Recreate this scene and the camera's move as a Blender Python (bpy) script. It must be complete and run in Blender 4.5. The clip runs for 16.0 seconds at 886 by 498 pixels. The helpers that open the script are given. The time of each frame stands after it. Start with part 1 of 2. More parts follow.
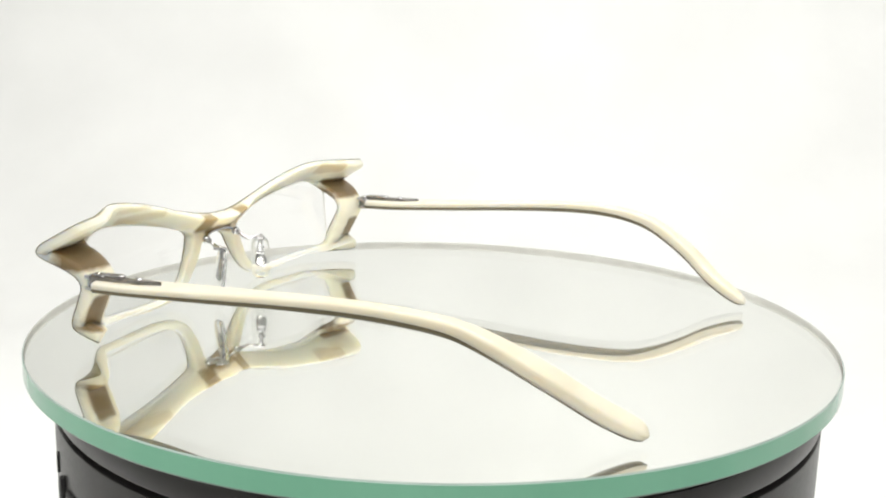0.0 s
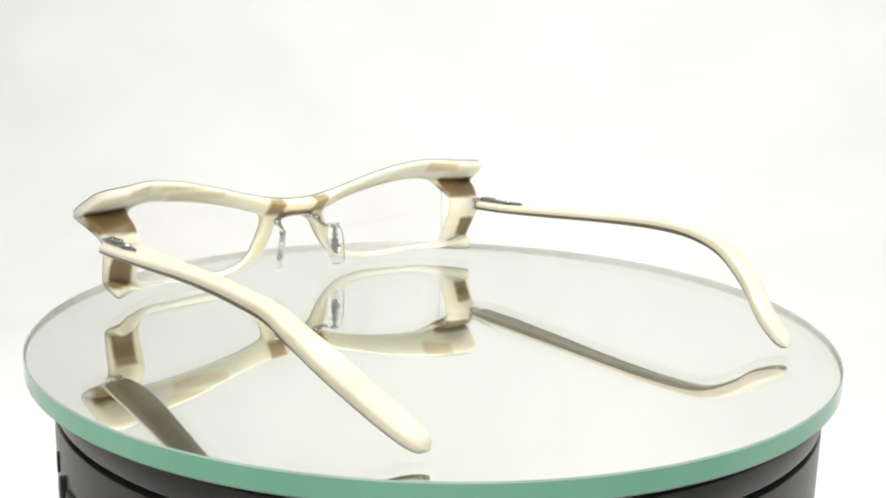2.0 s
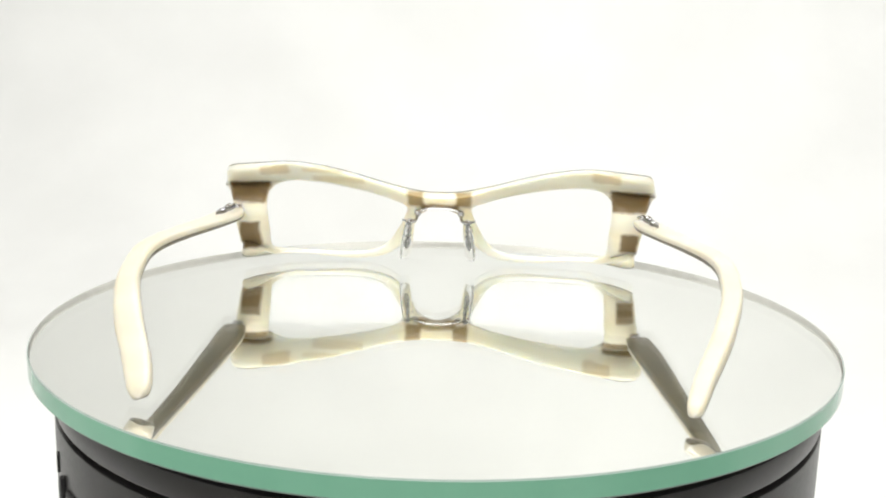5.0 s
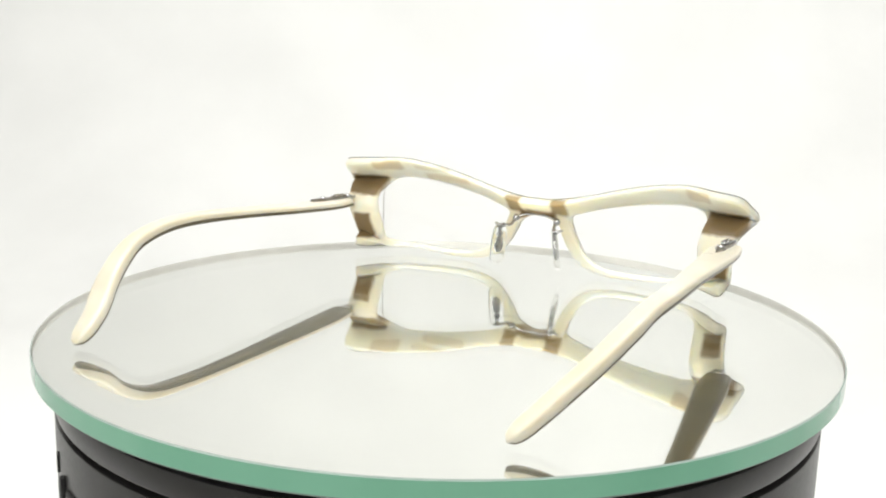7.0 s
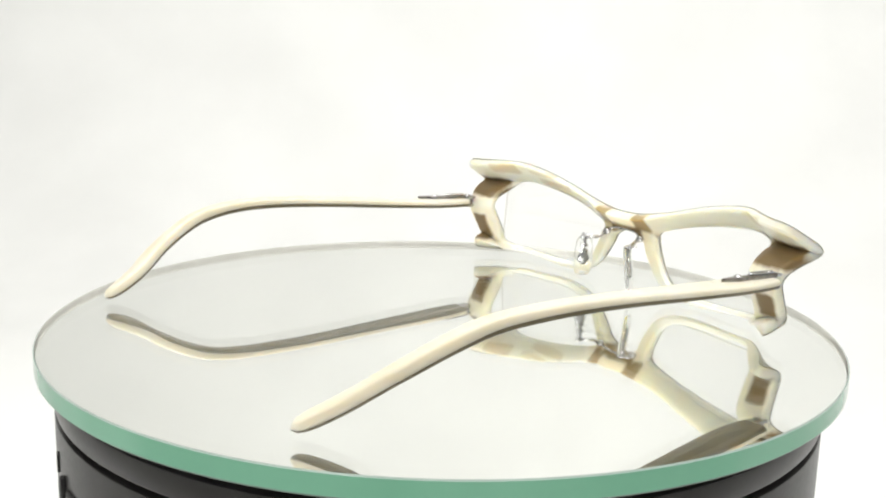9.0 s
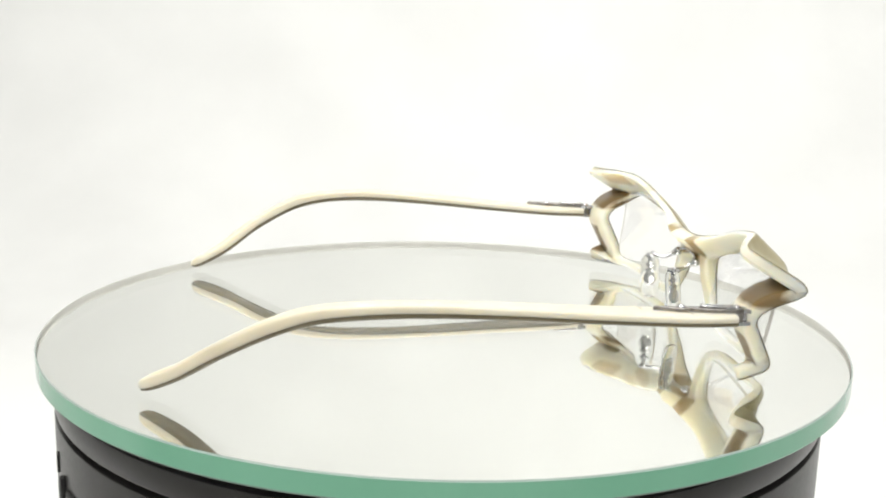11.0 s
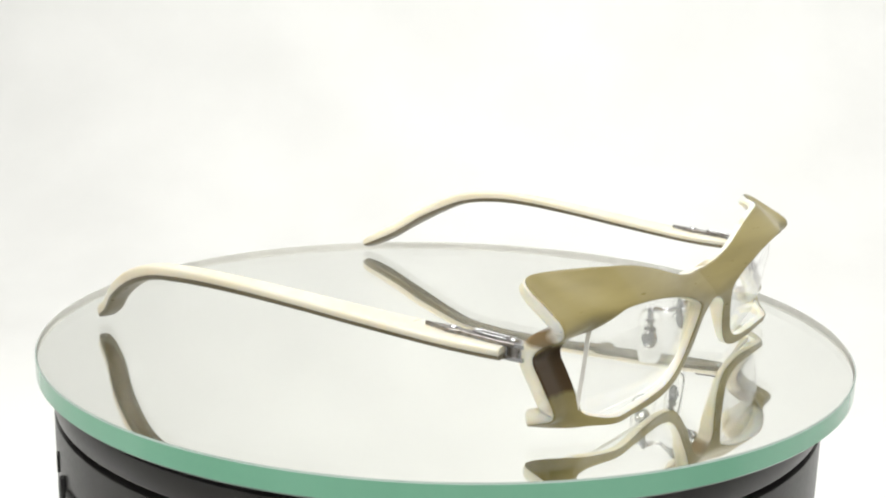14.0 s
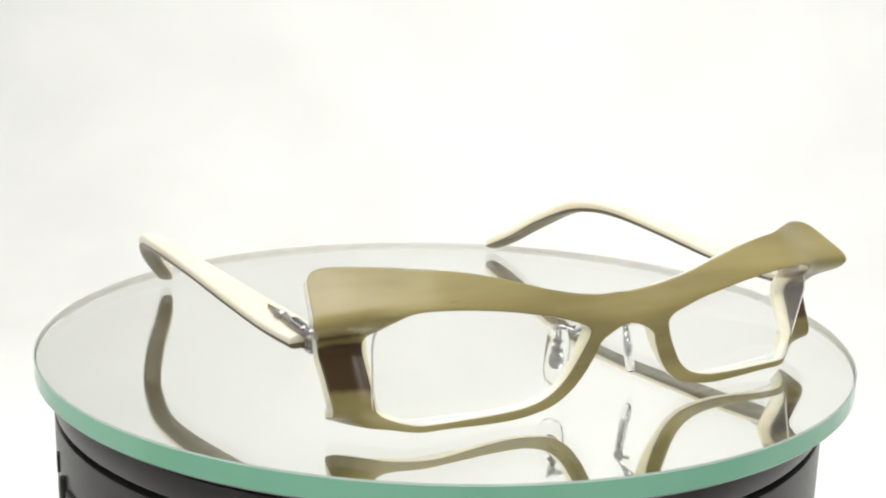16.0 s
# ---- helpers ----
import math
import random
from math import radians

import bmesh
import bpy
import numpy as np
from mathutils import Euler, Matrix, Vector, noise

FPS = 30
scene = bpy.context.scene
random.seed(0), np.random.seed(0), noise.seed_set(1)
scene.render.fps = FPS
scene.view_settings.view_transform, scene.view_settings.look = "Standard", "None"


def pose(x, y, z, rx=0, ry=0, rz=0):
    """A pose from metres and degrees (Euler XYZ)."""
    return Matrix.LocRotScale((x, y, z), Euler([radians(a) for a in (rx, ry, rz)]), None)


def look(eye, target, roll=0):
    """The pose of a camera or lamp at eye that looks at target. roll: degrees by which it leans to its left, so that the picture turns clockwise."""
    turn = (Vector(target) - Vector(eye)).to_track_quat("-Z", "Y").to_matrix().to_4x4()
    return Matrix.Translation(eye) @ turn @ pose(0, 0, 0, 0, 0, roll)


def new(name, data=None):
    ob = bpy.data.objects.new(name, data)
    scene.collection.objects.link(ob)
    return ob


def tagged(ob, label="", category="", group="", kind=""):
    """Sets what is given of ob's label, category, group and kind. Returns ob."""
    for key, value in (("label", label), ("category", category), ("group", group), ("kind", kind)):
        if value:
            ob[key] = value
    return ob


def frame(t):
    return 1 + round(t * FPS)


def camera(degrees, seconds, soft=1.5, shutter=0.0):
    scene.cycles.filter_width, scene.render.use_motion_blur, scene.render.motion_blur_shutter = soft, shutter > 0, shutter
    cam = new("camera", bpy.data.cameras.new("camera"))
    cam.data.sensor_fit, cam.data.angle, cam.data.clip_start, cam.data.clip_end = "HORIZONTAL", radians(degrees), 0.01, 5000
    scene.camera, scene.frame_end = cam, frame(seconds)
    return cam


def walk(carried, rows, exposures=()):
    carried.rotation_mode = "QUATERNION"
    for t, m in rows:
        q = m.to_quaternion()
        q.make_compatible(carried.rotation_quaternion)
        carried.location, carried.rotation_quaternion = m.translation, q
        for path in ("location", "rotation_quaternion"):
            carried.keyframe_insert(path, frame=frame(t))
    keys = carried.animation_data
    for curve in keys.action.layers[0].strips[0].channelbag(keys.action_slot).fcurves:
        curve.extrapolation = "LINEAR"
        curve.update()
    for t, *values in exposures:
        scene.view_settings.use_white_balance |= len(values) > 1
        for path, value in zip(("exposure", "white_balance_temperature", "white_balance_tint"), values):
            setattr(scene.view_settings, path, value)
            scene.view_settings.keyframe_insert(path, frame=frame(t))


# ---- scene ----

# ---------------------------------------------------------------- camera
MM = 0.001
cam = camera(44.44, 16.0, soft=2.1)
EYE = (0.0, -0.2745, 0.07827)
AIM = (0.00056, 0.70319, -0.13178)
walk(cam, [(0.0, look(EYE, AIM, 1.4965)), (16.0, look(EYE, AIM, 1.4965))])

# turning of the mirror plate: degrees at 0 s and per second
START, SPEED = 20.318, -13.489

# ---------------------------------------------------------------- light
world = bpy.data.worlds.new("studio")
scene.world = world
world.use_nodes = True
world.node_tree.nodes["Background"].inputs[0].default_value = (0.95, 0.98, 1.0, 1)
world.node_tree.nodes["Background"].inputs[1].default_value = 0.25


def area_lamp(name, eye, target, size_x, size_y, watts, colour=(1, 1, 1)):
    data = bpy.data.lights.new(name, "AREA")
    data.shape, data.size, data.size_y = "RECTANGLE", size_x, size_y
    data.energy, data.color = watts, colour
    ob = new(name, data)
    ob.matrix_world = look(eye, target)
    return ob


area_lamp("softbox_overhead", (0.0, 0.05, 0.95), (0, 0.0, 0), 0.9, 0.7, 11.3, (1.0, 0.985, 0.96))
# unseen fill lamp, added to brighten the faces towards the camera
area_lamp("front_fill", (-0.2, -1.1, 0.75), (0, 0.0, 0), 0.9, 0.6, 9.5, (1.0, 0.985, 0.96))
area_lamp("backdrop_lamp", (0.45, 0.30, 1.15), (0.33, 1.25, 0.52), 0.9, 0.3, 6.7, (1.0, 0.99, 0.975))
scene.view_settings.exposure = 0.0


# ---------------------------------------------------------------- materials
def shader(name):
    m = bpy.data.materials.new(name)
    m.use_nodes = True
    t = m.node_tree
    return m, t, t.nodes["Principled BSDF"]


def put(t, kind, **inputs):
    n = t.nodes.new(kind)
    for key, value in inputs.items():
        n.inputs[key.replace("_", " ")].default_value = value
    return n


def ramp(t, source, stops):
    n = t.nodes.new("ShaderNodeValToRGB")
    while len(n.color_ramp.elements) < len(stops):
        n.color_ramp.elements.new(0.5)
    for el, (at, col) in zip(n.color_ramp.elements, stops):
        el.position, el.color = at, (*col, 1)
    t.links.new(source, n.inputs[0])
    return n.outputs[0]


def noisy(name, low, high, scale, rough, bump=0.0, metal=0.0, detail=4.0, stretch=(1, 1, 1), rough_span=0.08):
    m, t, b = shader(name)
    at = t.nodes.new("ShaderNodeTexCoord")
    mp = put(t, "ShaderNodeMapping", Scale=stretch)
    t.links.new(at.outputs["Object"], mp.inputs[0])
    n = put(t, "ShaderNodeTexNoise", Scale=scale, Detail=detail)
    t.links.new(mp.outputs[0], n.inputs["Vector"])
    t.links.new(ramp(t, n.outputs[0], [(0.3, low), (0.7, high)]), b.inputs["Base Color"])
    fine = put(t, "ShaderNodeTexNoise", Scale=scale * 9, Detail=3.0)
    t.links.new(mp.outputs[0], fine.inputs["Vector"])
    r = put(t, "ShaderNodeMapRange", To_Min=rough - rough_span, To_Max=rough + rough_span)
    t.links.new(fine.outputs[0], r.inputs[0])
    t.links.new(r.outputs[0], b.inputs["Roughness"])
    b.inputs["Metallic"].default_value = metal
    if bump:
        bp = put(t, "ShaderNodeBump", Strength=bump, Distance=0.0002)
        t.links.new(fine.outputs[0], bp.inputs["Height"])
        t.links.new(bp.outputs[0], b.inputs["Normal"])
    return m


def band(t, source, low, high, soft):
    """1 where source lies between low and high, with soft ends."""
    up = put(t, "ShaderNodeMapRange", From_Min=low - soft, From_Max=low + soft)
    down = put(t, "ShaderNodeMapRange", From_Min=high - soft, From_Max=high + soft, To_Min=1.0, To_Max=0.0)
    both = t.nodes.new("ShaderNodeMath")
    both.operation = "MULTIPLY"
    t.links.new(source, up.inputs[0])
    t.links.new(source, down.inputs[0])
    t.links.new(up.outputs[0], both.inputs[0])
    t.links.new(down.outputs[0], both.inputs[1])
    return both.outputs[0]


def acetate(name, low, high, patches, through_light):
    """Cellulose acetate with horn-like brown patches, or painted-in reflections and through-light; patches: (x from, x
    to, z from, z to, colour) in mm, on both sides, or on one alone where a side (1 or -1) follows.
    """
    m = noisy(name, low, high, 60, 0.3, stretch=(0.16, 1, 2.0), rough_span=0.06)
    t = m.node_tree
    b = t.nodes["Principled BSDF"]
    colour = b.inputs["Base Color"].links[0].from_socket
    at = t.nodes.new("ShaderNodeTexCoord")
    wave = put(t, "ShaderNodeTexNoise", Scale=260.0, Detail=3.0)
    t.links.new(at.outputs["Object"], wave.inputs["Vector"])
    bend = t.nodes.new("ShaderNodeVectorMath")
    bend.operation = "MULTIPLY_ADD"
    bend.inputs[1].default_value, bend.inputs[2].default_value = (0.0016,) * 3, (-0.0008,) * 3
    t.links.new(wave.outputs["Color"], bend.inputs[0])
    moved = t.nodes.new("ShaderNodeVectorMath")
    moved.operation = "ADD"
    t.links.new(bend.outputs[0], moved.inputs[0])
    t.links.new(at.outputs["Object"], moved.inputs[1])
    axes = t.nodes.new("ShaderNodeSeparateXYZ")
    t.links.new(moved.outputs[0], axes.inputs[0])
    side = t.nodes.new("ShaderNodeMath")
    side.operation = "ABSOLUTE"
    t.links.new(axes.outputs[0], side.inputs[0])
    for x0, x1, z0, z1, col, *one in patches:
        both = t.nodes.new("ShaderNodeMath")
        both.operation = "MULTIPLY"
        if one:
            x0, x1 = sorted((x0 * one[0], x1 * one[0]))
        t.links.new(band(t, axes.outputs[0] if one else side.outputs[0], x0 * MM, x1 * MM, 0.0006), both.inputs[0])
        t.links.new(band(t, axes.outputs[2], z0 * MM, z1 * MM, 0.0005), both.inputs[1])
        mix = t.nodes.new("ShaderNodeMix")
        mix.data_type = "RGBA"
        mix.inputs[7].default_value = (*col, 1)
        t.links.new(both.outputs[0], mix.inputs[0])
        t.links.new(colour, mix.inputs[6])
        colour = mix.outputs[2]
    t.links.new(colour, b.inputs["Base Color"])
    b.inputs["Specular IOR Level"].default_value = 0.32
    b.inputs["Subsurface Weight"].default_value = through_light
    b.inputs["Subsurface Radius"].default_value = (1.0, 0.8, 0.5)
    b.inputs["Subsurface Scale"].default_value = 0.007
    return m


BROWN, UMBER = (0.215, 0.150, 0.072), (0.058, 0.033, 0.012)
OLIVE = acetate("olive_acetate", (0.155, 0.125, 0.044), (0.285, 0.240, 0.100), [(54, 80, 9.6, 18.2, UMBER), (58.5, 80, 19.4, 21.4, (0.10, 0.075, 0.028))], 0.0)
# last cream patch (x 48 to 56): a brown reflection painted on the brow
# tan left brow patches (x 24 to 44): light through the acetate, painted in
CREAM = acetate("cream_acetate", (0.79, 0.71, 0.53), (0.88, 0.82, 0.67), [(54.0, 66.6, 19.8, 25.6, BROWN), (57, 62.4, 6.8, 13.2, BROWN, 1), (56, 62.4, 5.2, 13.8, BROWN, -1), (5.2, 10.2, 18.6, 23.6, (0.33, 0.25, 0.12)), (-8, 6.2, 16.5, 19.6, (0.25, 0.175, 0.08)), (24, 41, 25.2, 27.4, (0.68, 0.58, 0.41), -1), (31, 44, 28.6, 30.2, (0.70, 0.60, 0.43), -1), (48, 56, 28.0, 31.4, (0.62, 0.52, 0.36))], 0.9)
IVORY = acetate("ivory_acetate", (0.64, 0.58, 0.45), (0.71, 0.655, 0.53), [], 0.5)
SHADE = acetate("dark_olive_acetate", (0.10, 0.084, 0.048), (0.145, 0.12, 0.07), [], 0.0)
STEEL = noisy("polished_steel", (0.42, 0.42, 0.43), (0.62, 0.62, 0.63), 600, 0.22, metal=1.0)
BLACK = noisy("black_lacquer", (0.014, 0.013, 0.0125), (0.022, 0.020, 0.0195), 90, 0.32, bump=0.05)
GUNMETAL = noisy("dull_steel", (0.20, 0.185, 0.175), (0.36, 0.34, 0.32), 700, 0.3, metal=1.0)
DARK = noisy("matt_black", (0.004, 0.004, 0.004), (0.012, 0.011, 0.011), 200, 0.5)
WHITE = noisy("white_paper", (0.805, 0.81, 0.796), (0.865, 0.87, 0.856), 6, 0.7)
PALEROOM = noisy("pale_room", (0.78, 0.78, 0.77), (0.84, 0.84, 0.82), 4, 0.8)
SILVER = noisy("mirror_silver", (0.955, 0.96, 0.95), (0.975, 0.98, 0.97), 40, 0.012, metal=1.0, rough_span=0.008)
CHAMFER = noisy("ground_glass_chamfer", (0.27, 0.35, 0.31), (0.34, 0.42, 0.38), 60, 0.22)


def clear(name, tint, ior, rough=0.0):
    m, t, b = shader(name)
    b.inputs["Base Color"].default_value = (*tint, 1)
    b.inputs["Transmission Weight"].default_value = 1.0
    b.inputs["IOR"].default_value = ior
    b.inputs["Roughness"].default_value = rough
    return m


EDGE = noisy("green_glass_edge", (0.175, 0.43, 0.29), (0.215, 0.48, 0.335), 30, 0.12, stretch=(1, 1, 0.2))


def cover_glass(name):
    """A clear face that lets the mirror show and adds the weak gloss of glass."""
    m, t, b = shader(name)
    t.nodes.remove(b)
    see = put(t, "ShaderNodeBsdfTransparent", Color=(0.994, 0.997, 0.984, 1))
    gloss = put(t, "ShaderNodeBsdfGlossy", Roughness=0.01)
    facing = put(t, "ShaderNodeLayerWeight", Blend=0.5)
    steep = t.nodes.new("ShaderNodeMath")
    steep.operation = "POWER"
    steep.inputs[1].default_value = 5.0
    edge = t.nodes.new("ShaderNodeMath")
    edge.operation = "MULTIPLY_ADD"
    edge.inputs[1].default_value, edge.inputs[2].default_value = 0.55, 0.04
    mix = t.nodes.new("ShaderNodeMixShader")
    t.links.new(facing.outputs["Facing"], steep.inputs[0])
    t.links.new(steep.outputs[0], edge.inputs[0])
    t.links.new(edge.outputs[0], mix.inputs[0])
    t.links.new(see.outputs[0], mix.inputs[1])
    t.links.new(gloss.outputs[0], mix.inputs[2])
    t.links.new(mix.outputs[0], t.nodes["Material Output"].inputs[0])
    return m


GLASS = cover_glass("plate_glass")
LENS = clear("lens_plastic", (0.99, 0.99, 0.985), 1.35)
FROST = noisy("ground_lens_edge", (0.72, 0.71, 0.66), (0.82, 0.81, 0.77), 300, 0.5)
PAD = clear("clear_silicone", (0.98, 0.98, 0.97), 1.14, 0.03)


# ---------------------------------------------------------------- mesh helpers
def mesh_of(name, bm, materials, smooth=True):
    bmesh.ops.recalc_face_normals(bm, faces=bm.faces)
    me = bpy.data.meshes.new(name)
    bm.to_mesh(me)
    bm.free()
    for m in materials if isinstance(materials, (list, tuple)) else [materials]:
        me.materials.append(m)
    for f in me.polygons:
        f.use_smooth = smooth
    if smooth:
        me.set_sharp_from_angle(angle=radians(38))
    return me


def part(name, bm, material, parent, label=""):
    ob = new(name, mesh_of(name, bm, material))
    ob.parent = parent
    return tagged(ob, label)


def lathe(profile, steps=128):
    """A solid of revolution about z from (radius, height) pairs, closed at both ends."""
    bm = bmesh.new()
    rings = [[bm.verts.new((r * math.cos(a), r * math.sin(a), z)) for a in (2 * math.pi * k / steps for k in range(steps))] for r, z in profile]
    for lo, hi in zip(rings, rings[1:]):
        for k in range(steps):
            bm.faces.new((lo[k], lo[(k + 1) % steps], hi[(k + 1) % steps], hi[k]))
    for ring in (rings[0], rings[-1]):
        bm.faces.new(ring)
    return bm


def smoothstep(x):
    x = min(1.0, max(0.0, x))
    return x * x * (3 - 2 * x)


def spline(points, u, closed=False):
    """Catmull-Rom through points (tuples of any length) at the parameter u, counted in points."""
    n = len(points)
    i = min(int(math.floor(u)), n - 1 if closed else n - 2)
    f = u - i
    pick = (lambda k: points[k % n]) if closed else (lambda k: points[min(max(k, 0), n - 1)])
    a, b, c, d = pick(i - 1), pick(i), pick(i + 1), pick(i + 2)
    return tuple(0.5 * (2 * q + (r - p) * f + (2 * p - 5 * q + 4 * r - s) * f * f + (3 * q - p - 3 * r + s) * f ** 3) for p, q, r, s in zip(a, b, c, d))


def sweep(path, section, caps=True, frame_up=Vector((0, 0, 1))):
    """A tube: path of points in mm; section(k) gives the closed cross-section (side, up) in mm at point k."""
    bm = bmesh.new()
    pts = [Vector(q) for q in path]
    loops = []
    for k, q in enumerate(pts):
        way = (pts[min(k + 1, len(pts) - 1)] - pts[max(k - 1, 0)]).normalized()
        side = way.cross(frame_up)
        side = side.normalized() if side.length > 1e-4 else Vector((1, 0, 0))
        up = side.cross(way).normalized()
        loops.append([bm.verts.new((q + side * a + up * b) * MM) for a, b in section(k)])
    for lo, hi in zip(loops, loops[1:]):
        n = len(lo)
        for k in range(n):
            bm.faces.new((lo[k], lo[(k + 1) % n], hi[(k + 1) % n], hi[k]))
    if caps:
        bm.faces.new(loops[0])
        bm.faces.new(list(reversed(loops[-1])))
    return bm


def superellipse(a, b, n=20, power=3.0):
    out = []
    for k in range(n):
        t = 2 * math.pi * k / n
        c, s = math.cos(t), math.sin(t)
        out.append((a * math.copysign(abs(c) ** (2 / power), c), b * math.copysign(abs(s) ** (2 / power), s)))
    return out


def wire(path, radius, n=10, steps=None):
    """A round wire through control points in mm."""
    steps = steps or 6 * (len(path) - 1)
    pts = [spline(path, (len(path) - 1) * k / steps * 0.99999) for k in range(steps + 1)]
    return sweep(pts, lambda k: superellipse(radius, radius, n, 2.0))


def block(bm, centre, size, bevel=0.2, turn=None):
    """Adds a bevelled block in mm to bm."""
    made = bmesh.ops.create_cube(bm, size=1.0)["verts"]
    m = Matrix.Translation(Vector(centre) * MM) @ (turn or Matrix.Identity(4)) @ Matrix.Diagonal((*(s * MM for s in size), 1))
    bmesh.ops.transform(bm, matrix=m, verts=made)
    edges = list({e for v in made for e in v.link_edges})
    bmesh.ops.bevel(bm, geom=edges, offset=bevel * MM, segments=2, affect="EDGES", profile=0.5)
    return bm


def ball(bm, centre, radius, squash=(1, 1, 1)):
    m = Matrix.Translation(Vector(centre) * MM) @ Matrix.Diagonal((*(radius * MM * s for s in squash), 1))
    bmesh.ops.create_uvsphere(bm, u_segments=14, v_segments=9, radius=1.0, matrix=m)
    return bm


# ---------------------------------------------------------------- studio
def build_studio():
    # white paper sweep: a level sheet far below the plate that curves up behind it
    bm = bmesh.new()
    prof = [(-0.15, -0.25)] + [(0.75 + 0.5 * math.sin(a), 0.25 - 0.5 * math.cos(a)) for a in np.linspace(0, math.pi / 2, 17)] + [(1.25, 1.6)]
    rows = [[bm.verts.new((x, y, z)) for x in np.linspace(-1.5, 1.5, 13)] for y, z in prof]
    for lo, hi in zip(rows, rows[1:]):
        for k in range(12):
            bm.faces.new((lo[k], lo[k + 1], hi[k + 1], hi[k]))
    back = new("backdrop", mesh_of("backdrop", bm, WHITE))
    tagged(back, "white paper backdrop curving up behind the turntable", "backdrop", kind="structure")
    # the room round it: unseen, added so that its pale faces bounce light
    def slab(name, centre, size, material, label):
        bm = bmesh.new()
        made = bmesh.ops.create_cube(bm, size=1.0)["verts"]
        bmesh.ops.transform(bm, matrix=Matrix.Translation(centre) @ Matrix.Diagonal((*size, 1)), verts=made)
        return tagged(new(name, mesh_of(name, bm, material, False)), label, "wall", kind="structure")
    slab("floor", (0, 0, -0.82), (3.4, 3.4, 0.1), PALEROOM, "plain pale floor, unseen, added to bounce light")
    slab("ceiling", (0, 0, 1.75), (3.4, 3.4, 0.1), WHITE, "plain white ceiling, unseen, added to bounce light")
    slab("wall_front", (0, -1.65, 0.46), (3.4, 0.1, 2.46), PALEROOM, "plain pale wall, unseen, added to bounce light")
    slab("wall_back", (0, 1.65, 0.46), (3.4, 0.1, 2.46), PALEROOM, "plain pale wall, unseen, added to bounce light")
    slab("wall_west", (-1.65, 0, 0.46), (0.1, 3.2, 2.46), WHITE, "plain white wall, unseen, added to bounce light")
    slab("wall_east", (1.65, 0, 0.46), (0.1, 3.2, 2.46), WHITE, "plain white wall, unseen, added to bounce light")


# ---------------------------------------------------------------- turntable
def build_base():
    base = new("turntable_base")
    base.location = (0, 0, -0.25)
    tagged(base, "glossy black round turntable base with a groove round it", "turntable")
    dz = 250
    def solid(name, prof, material, label=""):
        return part(name, lathe([(r * MM, (z + dz) * MM) for r, z in prof]), material, base, label)
    solid("drum", [(84, -250), (96.0, -249.5), (96.3, -248.5), (96.3, -15.5), (96.2, -15.1), (95.4, -14.9), (20, -15.0)], BLACK)
    solid("groove", [(40, -15.1), (93.6, -15.1), (93.6, -13.4), (40, -13.4)], DARK, "dark recessed seam")
    solid("top_ring", [(60, -13.6), (95.2, -13.6), (96.2, -13.3), (96.3, -12.8), (96.3, -8.6), (96.1, -8.1), (60, -8.0)], BLACK)
    # near-black core: its colour stands for the shade in the gap
    solid("gap_core", [(50, -8.1), (92.5, -8.1), (92.5, -5.1), (50, -5.1)], DARK, "near-black core for the shaded gap under the glass")
    # control on the side of the drum
    def on_side(turn, height):
        return Matrix.Rotation(radians(turn), 4, "Z") @ Matrix.Translation((96.3 * MM, 0, (height + dz) * MM))
    bm = block(bmesh.new(), (0, 0, 0), (1.6, 6.5, 11.0), 0.5)
    bmesh.ops.transform(bm, matrix=on_side(214.5, -31.5), verts=bm.verts)
    switch = part("switch_frame", bm, DARK, base, "black rubber switch surround")
    bm = block(bmesh.new(), (0, 0, 0), (2.4, 2.0, 6.5), 0.6)
    bmesh.ops.transform(bm, matrix=on_side(210.4, -27.5), verts=bm.verts)
    part("rocker", bm, DARK, switch)
    bm = block(bmesh.new(), (0, 0, 0), (1.0, 1.2, 5.0), 0.3)
    bmesh.ops.transform(bm, matrix=on_side(206.3, -23.6), verts=bm.verts)
    part("latch", bm, DARK, base, "small black latch")


def build_plate():
    plate = new("mirror_plate")
    tagged(plate, "round mirror plate of thick green-edged glass on the turntable", "mirror")
    bm = bmesh.new()
    bmesh.ops.create_circle(bm, cap_ends=True, segments=192, radius=100.93 * MM)
    part("glass", bm, GLASS, plate, "clear polished glass face")
    prof = [(50, -4.9), (100.7, -4.9), (100.7, -1.25), (50, -1.25)]
    part("silvering", lathe([(r * MM, z * MM) for r, z in prof], 192), SILVER, plate, "bright silvered backing")
    # polished rim: a chamfer above and below the upright green face
    rim = [(100.94, 0.03), (101.25, -0.3), (101.25, -4.5), (100.77, -5.04), (100.75, -5.02), (101.22, -4.5), (101.22, -0.3), (100.92, 0.01)]
    bm = bmesh.new()
    steps = 192
    rings = [[bm.verts.new((r * MM * math.cos(a), r * MM * math.sin(a), z * MM)) for a in (2 * math.pi * k / steps for k in range(steps))] for r, z in rim]
    for i, lo in enumerate(rings):
        hi = rings[(i + 1) % len(rings)]
        for k in range(steps):
            j = (k + 1) % steps
            bm.faces.new((lo[k], lo[j], hi[j], hi[k])).material_index = (1, 0, 1, 1, 2, 2, 2, 1)[i]
    part("rim", bm, [EDGE, CHAMFER, FROST], plate, "polished green glass edge")
    return plate


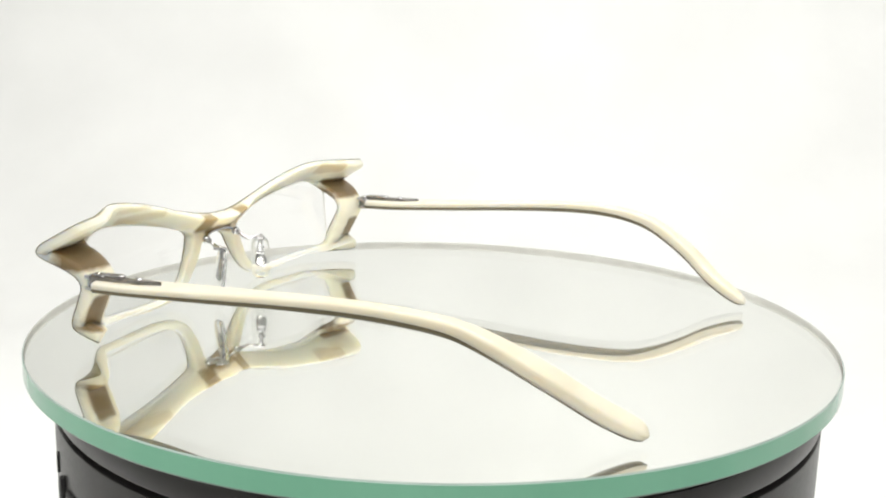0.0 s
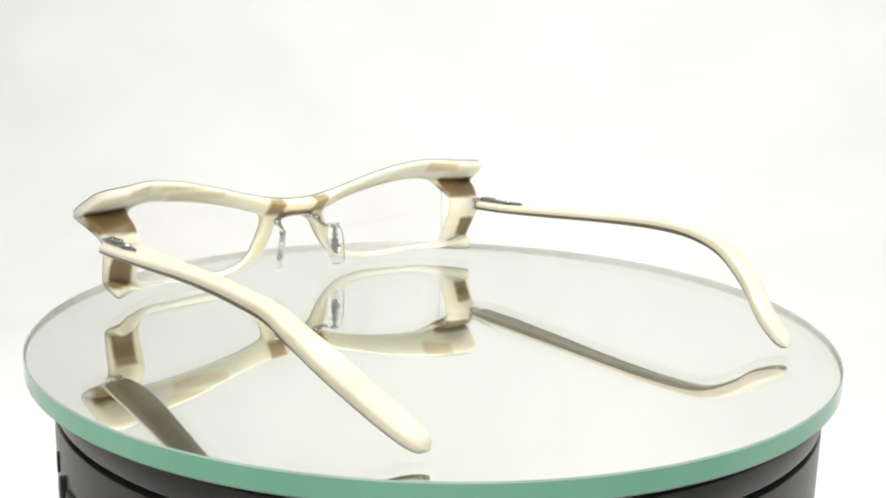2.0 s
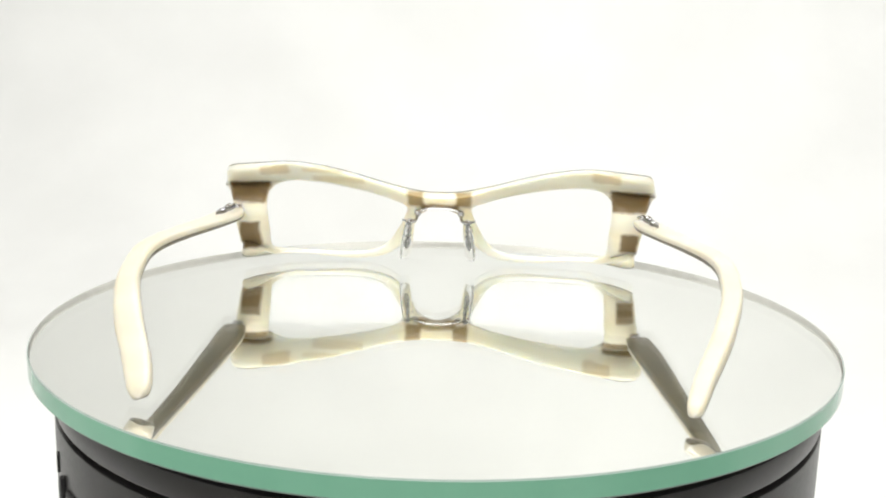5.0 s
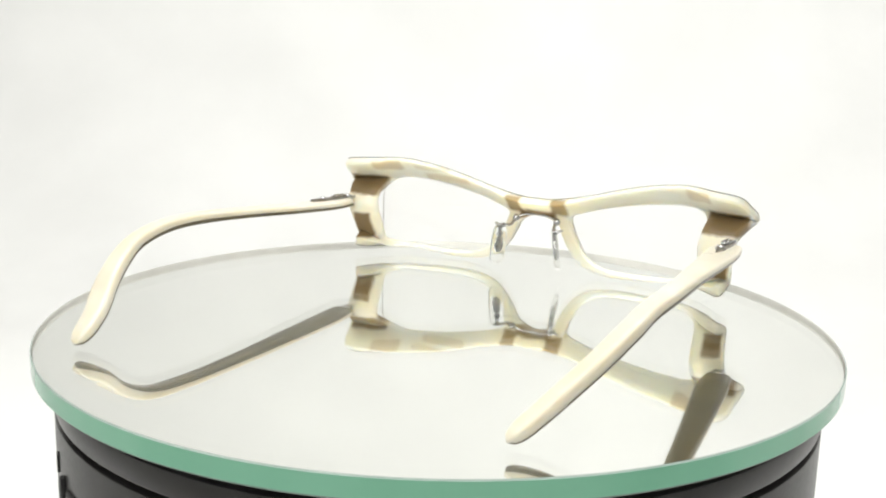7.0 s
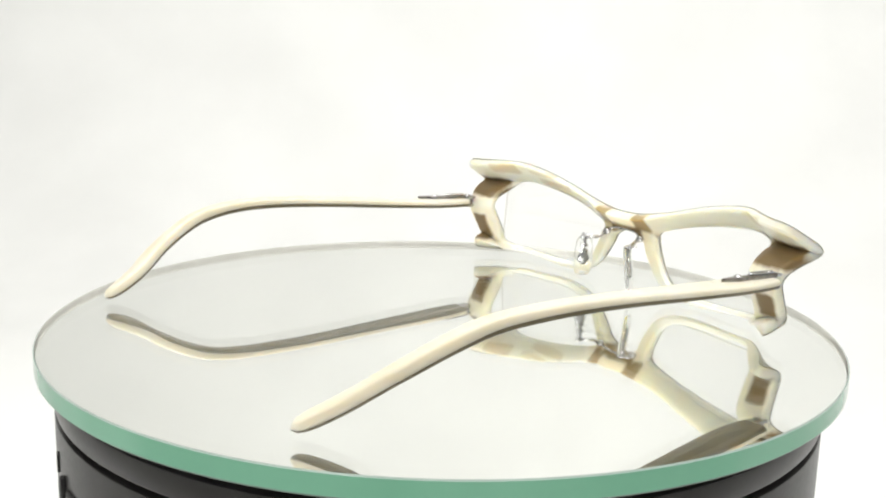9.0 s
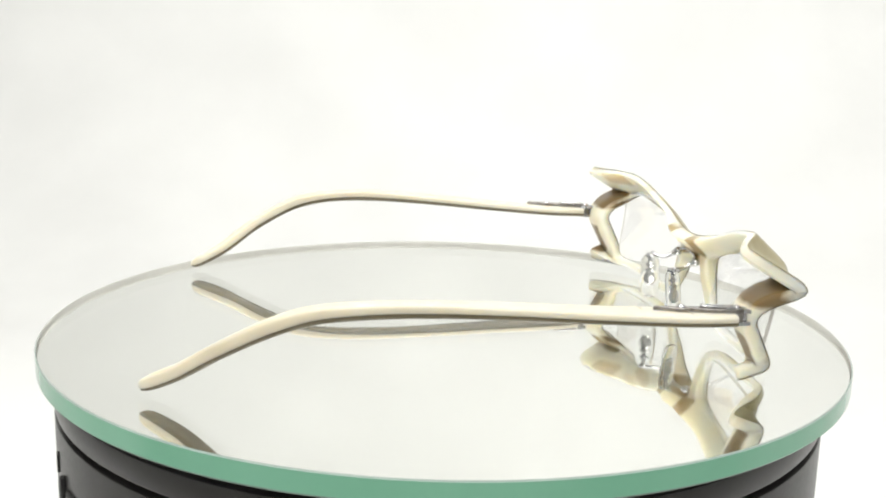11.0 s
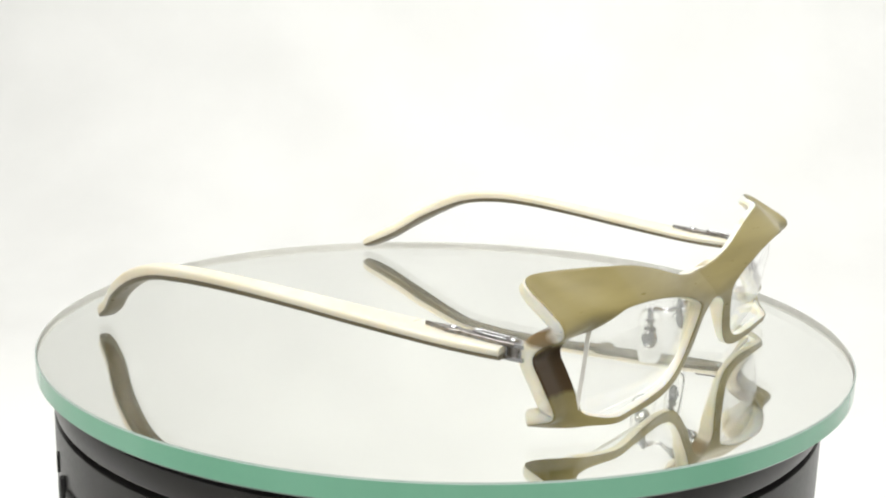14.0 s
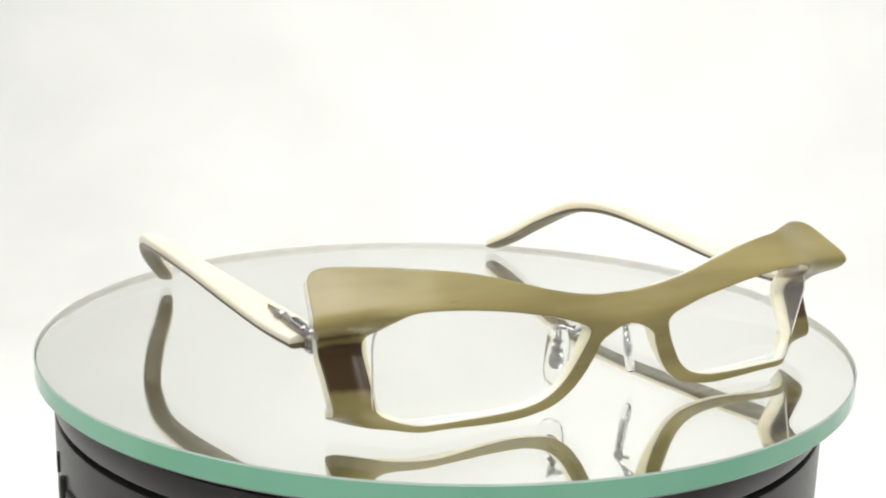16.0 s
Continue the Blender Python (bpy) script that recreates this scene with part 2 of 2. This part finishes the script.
# ---------------------------------------------------------------- eyeglasses
LENS_EDGE = [(10.5, 18.0), (11.8, 19.0), (15, 20.2), (19, 21.5), (25, 22.9), (33, 24.4), (42, 25.5), (48.2, 25.7), (51.8, 24.9), (54.2, 23.1),
             (55.4, 20.8), (55.8, 18.3), (55.6, 15.5), (55.2, 11.0), (54.8, 6.0), (54, 3.8), (51.5, 3.0), (45.5, 3.0), (38, 2.8), (31, 2.7), (24.2, 3.0),
             (19, 4.4), (15.5, 7.0), (13.1, 10.5), (11.2, 14.0), (10.3, 16.3), (10.2, 17.3)]
OUTER_EDGE = [(0, 23.4), (5, 23.6), (11, 24.5), (18, 26.1), (26, 28.4), (36, 30.8), (46, 32.2), (55, 32.6), (64.5, 32.2), (67.2, 28.6),
              (68.4, 24.2), (66.2, 20.8), (64.3, 17.6), (63.4, 13), (62.8, 7.0), (62.3, 1.5), (61.0, -4.3), (54, 0.0), (45, 1.6), (33, 0.9), (25, 0.8),
              (17.6, 2.0), (13.3, 4.4), (10.2, 8.0), (8.0, 12.0), (6.2, 15.4), (0, 17.9)]
# the folded end of the front: flat height, forward, true height
FOLD = [(36, -4.0, 36.0), (32.4, 1.0, 32.0), (24.0, 14.8, 23.8), (18, 2.4, 18.2), (4.4, 8.8, 5.2), (-4.3, 0.6, 2.7), (-9, -4.5, 2.2)]


def fold(v):
    def at(w):
        for (v1, y1, z1), (v0, y0, z0) in zip(FOLD, FOLD[1:]):
            if v0 <= w <= v1:
                f = (w - v0) / (v1 - v0)
                return y0 + (y1 - y0) * f, z0 + (z1 - z0) * f
        return FOLD[-1][1:] if w < -5 else FOLD[0][1:]
    soft = 1.0 - 0.65 * smoothstep((v - 26) / 3)
    ys, zs = zip(*(at(v + d * soft) for d in (-2.7, -1.8, -0.9, 0, 0.9, 1.8, 2.7)))
    return sum(ys) / 7, sum(zs) / 7


def front_point(x, v):
    """The outer face of the front (mm): x across, v its height before the ends are folded."""
    ax = abs(x)
    # the brow sweeps back slowly, the zigzag below it begins sharply beside the lens
    low = smoothstep((26.5 - v) / 4.0) * smoothstep((v + 1) / 7.0)
    e = smoothstep((ax - 44) / 20) * (1 - low) + smoothstep((ax - 46.5) / 11.5) * low
    ridge = 18.6 + 6.6 * smoothstep((ax + 4) / 48)
    over = v - ridge
    over = 0.5 * (over + math.sqrt(over * over + 1.4)) if over > -10 else 0.0
    y = 16.2 + 1.2 * smoothstep(ax / 26) - 0.0007 * max(0.0, ax - 34) ** 2 - 1.1 * over - 0.20 * max(0.0, 18 - v)
    fy, fz = fold(v)
    return Vector((x, y + (fy - y) * e, v + (fz - v) * e))


def thickness(x, v):
    """The front's thickness as a share of the usual 3.7 mm: thinner brow, folded ends and lower rims, a deeper nose."""
    ax = abs(x)
    share = 1.0 - 0.10 * smoothstep((ax - 44) / 20) + 0.2 * math.exp(-(ax / 12.0) ** 2) - 0.34 * smoothstep((v - 19) / 4) * smoothstep((ax - 8) / 8) * (1 - 0.5 * smoothstep((ax - 48) / 10))
    return share * (1.0 - 0.46 * smoothstep((16 - v) / 12) * (1.0 - smoothstep((ax - 48) / 10)))


def front_normal(x, v):
    h = 0.15
    a = front_point(x + h, v) - front_point(x - h, v)
    b = front_point(x, v + h) - front_point(x, v - h)
    n = b.cross(a)
    e = smoothstep((abs(x) - 50) / 13)
    n.z *= 0.3 + 0.7 * e
    return n.normalized()


def ring_at(u):
    n = len(LENS_EDGE)
    inner = spline(LENS_EDGE, u, True)
    if u > n - 1:
        (x0, z0), (x1, z1) = OUTER_EDGE[-1], OUTER_EDGE[0]
        f = u - (n - 1)
        return inner, (0.0, z0 + (z1 - z0) * f), 0.0
    mirrored = [(-OUTER_EDGE[1][0], OUTER_EDGE[1][1])] + OUTER_EDGE + [(-OUTER_EDGE[-2][0], OUTER_EDGE[-2][1])]
    x, z = spline(mirrored, u + 1)
    seam = min(smoothstep(u / 0.7), smoothstep((n - 1 - u) / 0.7))
    return inner, (max(x, 0.0), z), seam


def front_layer(top, bottom, round_top, round_bottom, inset=0.0):
    """One laminated layer of the front, between two depths (mm) below its outer face, both halves in one mesh."""
    bm = bmesh.new()
    n, per = len(LENS_EDGE), 8
    radial = [0, 0.03, 0.08, 0.16, 0.28, 0.4, 0.52, 0.64, 0.76, 0.86, 0.93, 0.97, 1]
    for sign in (1, -1):
        loops = []
        for k in range(n * per):
            inner, outer, seam = ring_at(k / per)
            ends = smoothstep((k / per - 7.2) / 1.0) * smoothstep((16.6 - k / per) / 1.0)
            outer = (outer[0] - inset * ends * (outer[0] - inner[0]), outer[1] - inset * ends * (outer[1] - inner[1]))
            wide = max(1e-3, math.hypot(outer[0] - inner[0], outer[1] - inner[1]))
            loop = []
            for depth, rounding, order in ((top, round_top, radial), (bottom, -round_bottom, radial[::-1])):
                for r in order:
                    x, v = inner[0] + (outer[0] - inner[0]) * r, inner[1] + (outer[1] - inner[1]) * r
                    near_in, near_out = r * wide, (1 - r) * wide
                    q = abs(rounding)
                    cut = 0.0
                    if q and near_in < q:
                        cut = q - math.sqrt(max(0.0, q * q - (q - near_in) ** 2))
                    elif q and near_out < q and seam > 0:
                        cut = seam * (q - math.sqrt(max(0.0, q * q - (q - near_out) ** 2)))
                    w = depth + (cut if rounding >= 0 else -cut)
                    q3 = front_point(x, v) - front_normal(x, v) * w * thickness(x, v)
                    if abs(x) < 1e-6:
                        q3.x = 0.0
                    loop.append(bm.verts.new((q3.x * sign * MM, q3.y * MM, q3.z * MM)))
            loops.append(loop)
        m = len(loops[0])
        for k in range(len(loops)):
            lo, hi = loops[k], loops[(k + 1) % len(loops)]
            for j in range(m):
                quad = (lo[j], lo[(j + 1) % m], hi[(j + 1) % m], hi[j])
                if all(abs(q.co.x) < 1e-7 for q in quad):
                    continue
                bm.faces.new(quad if sign > 0 else quad[::-1])
    bmesh.ops.remove_doubles(bm, verts=[q for q in bm.verts if abs(q.co.x) < 2e-6], dist=3e-6)
    return bm


def lens_mesh(sign):
    bm = bmesh.new()
    n, per = len(LENS_EDGE), 5
    cx, cv = 33.0, 14.5
    sides = []
    for depth in (2.2, 3.1):
        rings = []
        for r in (1.0, 0.8, 0.6, 0.4, 0.2):
            ring = []
            for k in range(n * per):
                x, v = spline(LENS_EDGE, k / per, True)
                x, v = cx + (x - cx) * r * 1.012, cv + (v - cv) * r * 1.02
                y = 17.2 - depth - 0.0013 * x * x - 0.16 * max(0.0, 18 - v)
                ring.append(bm.verts.new((sign * x * MM, y * MM, v * MM)))
            rings.append(ring)
        sides.append(rings)
        for lo, hi in zip(rings, rings[1:]):
            for k in range(n * per):
                j = (k + 1) % (n * per)
                bm.faces.new((lo[k], lo[j], hi[j], hi[k]))
        bm.faces.new(rings[-1])
    a, b = sides[0][0], sides[1][0]
    for k in range(n * per):
        j = (k + 1) % (n * per)
        bm.faces.new((a[k], a[j], b[j], b[k])).material_index = 1
    return bm


# centre line of a temple: across, forward, height, half width, half height (mm)
TEMPLE = [(63.6, -2.5, 17.4, 3.6, 1.35), (63.7, -10, 17.7, 4.3, 1.35), (64.2, -18, 18.15, 4.3, 1.35), (65.6, -34, 19.3, 3.7, 1.4), (67.2, -52, 20.7, 3.0, 1.45), (68.6, -68, 21.6, 2.5, 1.55),
          (69.0, -80, 21.6, 2.3, 1.65), (68.1, -90, 20.5, 2.25, 1.75), (67.0, -98, 17.9, 2.25, 1.85), (63.5, -108, 12.4, 2.3, 1.8), (58.8, -117, 6.2, 2.2, 1.75), (55.3, -126.0, 1.7, 1.8, 1.6)]


TWIST = radians(-18)


def temple_mesh(sign, upper):
    """One of the two laminated layers of a temple: the cream upper one or the dark one beneath."""
    steps = 80
    rows = [spline(TEMPLE, (len(TEMPLE) - 1) * k / steps * 0.99999) for k in range(steps + 1)]

    def section(k):
        half_w, half_h = rows[k][3], rows[k][4]
        end = min(1.0, math.sqrt(max(0.02, 1 - max(0.0, (k - steps + 4) / 4.05) ** 2)))
        # the left temple is twisted and broader towards its tip
        late = smoothstep((k / steps - 0.62) / 0.22) if sign < 0 else 0.0
        half_w *= 1.0 + 0.32 * late
        pts = superellipse(half_w * end, half_h * end, 36, 4.2)
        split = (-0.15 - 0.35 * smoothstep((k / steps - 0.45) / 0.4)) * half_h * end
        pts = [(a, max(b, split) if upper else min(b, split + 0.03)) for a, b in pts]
        c, d = math.cos(late * TWIST), math.sin(late * TWIST)
        return [(a * c - b * d, a * d + b * c) for a, b in pts]
    bow = [math.sin(math.pi * k / steps) for k in range(steps + 1)]
    return sweep([(sign * r[0] + 1.4 * w, r[1], r[2]) for r, w in zip(rows, bow)], section)


def build_glasses():
    g = new("eyeglasses")
    tagged(g, "olive and cream acetate cat-eye eyeglasses lying open on the mirror plate", "eyeglasses")
    front = part("front", front_layer(0.26, 3.7, 0.5, 0.9), CREAM, g, "cream acetate front with brown patches and a few painted reflections")
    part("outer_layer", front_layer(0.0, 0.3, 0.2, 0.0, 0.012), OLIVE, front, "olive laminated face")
    # thin arch added along the dark lower edge of the bridge
    arch = [(-6.9, 11.0, 16.5), (-6.0, 11.0, 17.2), (-3.6, 11.2, 17.9), (0, 11.3, 18.1), (3.6, 11.2, 17.9), (6.0, 11.0, 17.2), (6.9, 11.0, 16.5)]
    part("bridge_arch", wire(arch, 0.38), STEEL, g, "thin grey metal arch along the lower edge of the bridge")
    for s in (1, -1):
        lens = part("lens", lens_mesh(s), [LENS, FROST], g, "clear demo lens")
        lens.visible_shadow = False
        temple = part("temple", temple_mesh(s, True), IVORY, g, "cream acetate temple")
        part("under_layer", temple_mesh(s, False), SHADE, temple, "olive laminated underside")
        # hinge: two prongs round a barrel, and a riveted strip let into the top of the temple
        bm = bmesh.new()
        block(bm, (s * 63.0, -0.7, 18.9), (3.2, 4.6, 0.8))
        block(bm, (s * 63.0, -0.7, 16.3), (3.2, 4.6, 0.8))
        block(bm, (s * 63.0, 0.9, 17.6), (1.7, 1.4, 3.2))
        block(bm, (s * 63.0, -2.4, 17.6), (2.2, 0.8, 2.9))
        hinge = part("hinge", bm, STEEL, g, "polished steel hinge")
        bm = bmesh.new()
        bmesh.ops.create_cone(bm, cap_ends=True, segments=16, radius1=1.3 * MM, radius2=1.3 * MM, depth=3.6 * MM, matrix=Matrix.Translation(Vector((s * 63.0, -0.9, 17.6)) * MM))
        part("barrel", bm, GUNMETAL, hinge, "dark steel barrel")
        bm = bmesh.new()
        ball(bm, (s * 63.0, -1.2, 19.5), 1.0, (1, 1, 0.55))
        part("hinge_screw", bm, STEEL, hinge)
        width = [(-0.2, 1.0), (-3, 1.35), (-7, 1.35), (-10, 1.1), (-12, 0.95), (-13, 1.3), (-14.5, 1.3), (-15.5, 0.9), (-17.5, 0.5), (-20, 0.08)]
        path = [(s * (63.7 + 0.03 * -y + 0.0006 * y * y), y, 18.95 + 0.05 * -y) for y, w in width]
        strip = part("hinge_strip", sweep(path, lambda k: superellipse(width[k][1], 0.5, 16, 5.0)), GUNMETAL, g, "riveted dark steel strip")
        loop = [(s * (63.7 + dx), y, 19.75 + 0.05 * -y) for dx, y in ((-0.75, -2.0), (-0.75, -5), (-0.75, -8), (0, -9.4), (0.75, -8), (0.75, -5), (0.75, -2.0))]
        part("spring_loop", wire(loop, 0.26), STEEL, strip, "bright bent steel spring")
        for y in (-3.6, -13.8):
            bm = bmesh.new()
            ball(bm, (s * (63.7 + 0.03 * -y), y, 19.4 + 0.05 * -y), 0.95, (1, 1, 0.55))
            part("rivet", bm, STEEL, strip, "bright steel rivet")
        # nose pad on its bent arm
        arm = [(s * 6.9, 11.4, 16.6), (s * 7.0, 9.4, 16.0), (s * 7.2, 7.4, 14.9), (s * 7.9, 5.6, 14.8), (s * 9.0, 4.6, 15.2), (s * 9.6, 4.1, 15.0), (s * 9.5, 4.0, 13.4)]
        nose = part("pad_arm", wire(arm, 0.5), STEEL, g, "bent steel wire")
        bm = bmesh.new()
        ball(bm, (s * 6.9, 10.6, 16.5), 1.15)
        block(bm, (s * 7.0, 9.7, 16.0), (1.2, 1.6, 1.2), 0.3)
        part("screw", bm, STEEL, nose)
        m = Matrix.Translation(Vector((s * 9.7, 4.0, 9.0)) * MM) @ Matrix.Rotation(radians(s * 30), 4, "Z") @ Matrix.Rotation(radians(s * -8), 4, "Y")
        bm = bmesh.new()
        rows = [(-6.3, 0.45), (-6.0, 0.72), (-5.1, 0.92), (-3, 1.0), (0, 1.0), (3, 0.96), (4.8, 0.84), (5.6, 0.66), (6.0, 0.4)]
        loops = [[bm.verts.new((a * MM, b * MM, h * MM)) for a, b in superellipse(0.95 * math.sqrt(f), 2.75 * f, 18, 2.4)] for h, f in rows]
        for lo, hi in zip(loops, loops[1:]):
            for k in range(18):
                bm.faces.new((lo[k], lo[(k + 1) % 18], hi[(k + 1) % 18], hi[k]))
        bm.faces.new(loops[0])
        bm.faces.new(loops[-1])
        bmesh.ops.transform(bm, matrix=m, verts=bm.verts)
        pad = part("nose_pad", bm, PAD, g, "clear silicone nose pad")
        bm = bmesh.new()
        ball(bm, (0, 0, -0.9), 1.0, (0.3, 1.7, 2.1))
        for centre, size in (((0, 0, 1.4), (0.5, 2.6, 1.0)), ((0, 0, 3.6), (0.5, 1.2, 4.2)), ((0, 0, 3.2), (0.5, 2.2, 0.8))):
            block(bm, centre, size, 0.15)
        bmesh.ops.transform(bm, matrix=m, verts=bm.verts)
        part("pad_plate", bm, STEEL, pad, "small steel plate inside the pad")
        bm = bmesh.new()
        block(bm, (0, 0, 5.9), (1.5, 2.4, 1.0), 0.3)
        block(bm, (s * 1.5, 0, 5.9), (2.6, 0.7, 0.7), 0.2)
        bmesh.ops.transform(bm, matrix=m, verts=bm.verts)
        part("pad_box", bm, STEEL, nose, "small steel pad holder")
    return g


build_studio()
build_base()
PLATE = build_plate()
GLASSES = build_glasses()


# ---------------------------------------------------------------- what turns
def motions():
    home, off = Vector((-0.042367, 0.037240, 0.0)), Vector((-0.00140, -0.00036, 0.0))
    rows_g, rows_p = [], []
    for k in range(33):
        t = 0.5 * k
        turn = START + SPEED * t
        spin = Matrix.Rotation(radians(turn), 3, "Z")
        a = spin @ home
        rows_g.append((t, pose(a.x, a.y, 0.0, 0, 0, turn + 45.668)))
        b = Matrix.Rotation(radians(SPEED * t), 3, "Z") @ off
        rows_p.append((t, pose(b.x, b.y, 0.0, 0, 0, SPEED * t)))
    walk(GLASSES, rows_g)
    walk(PLATE, rows_p)


motions()
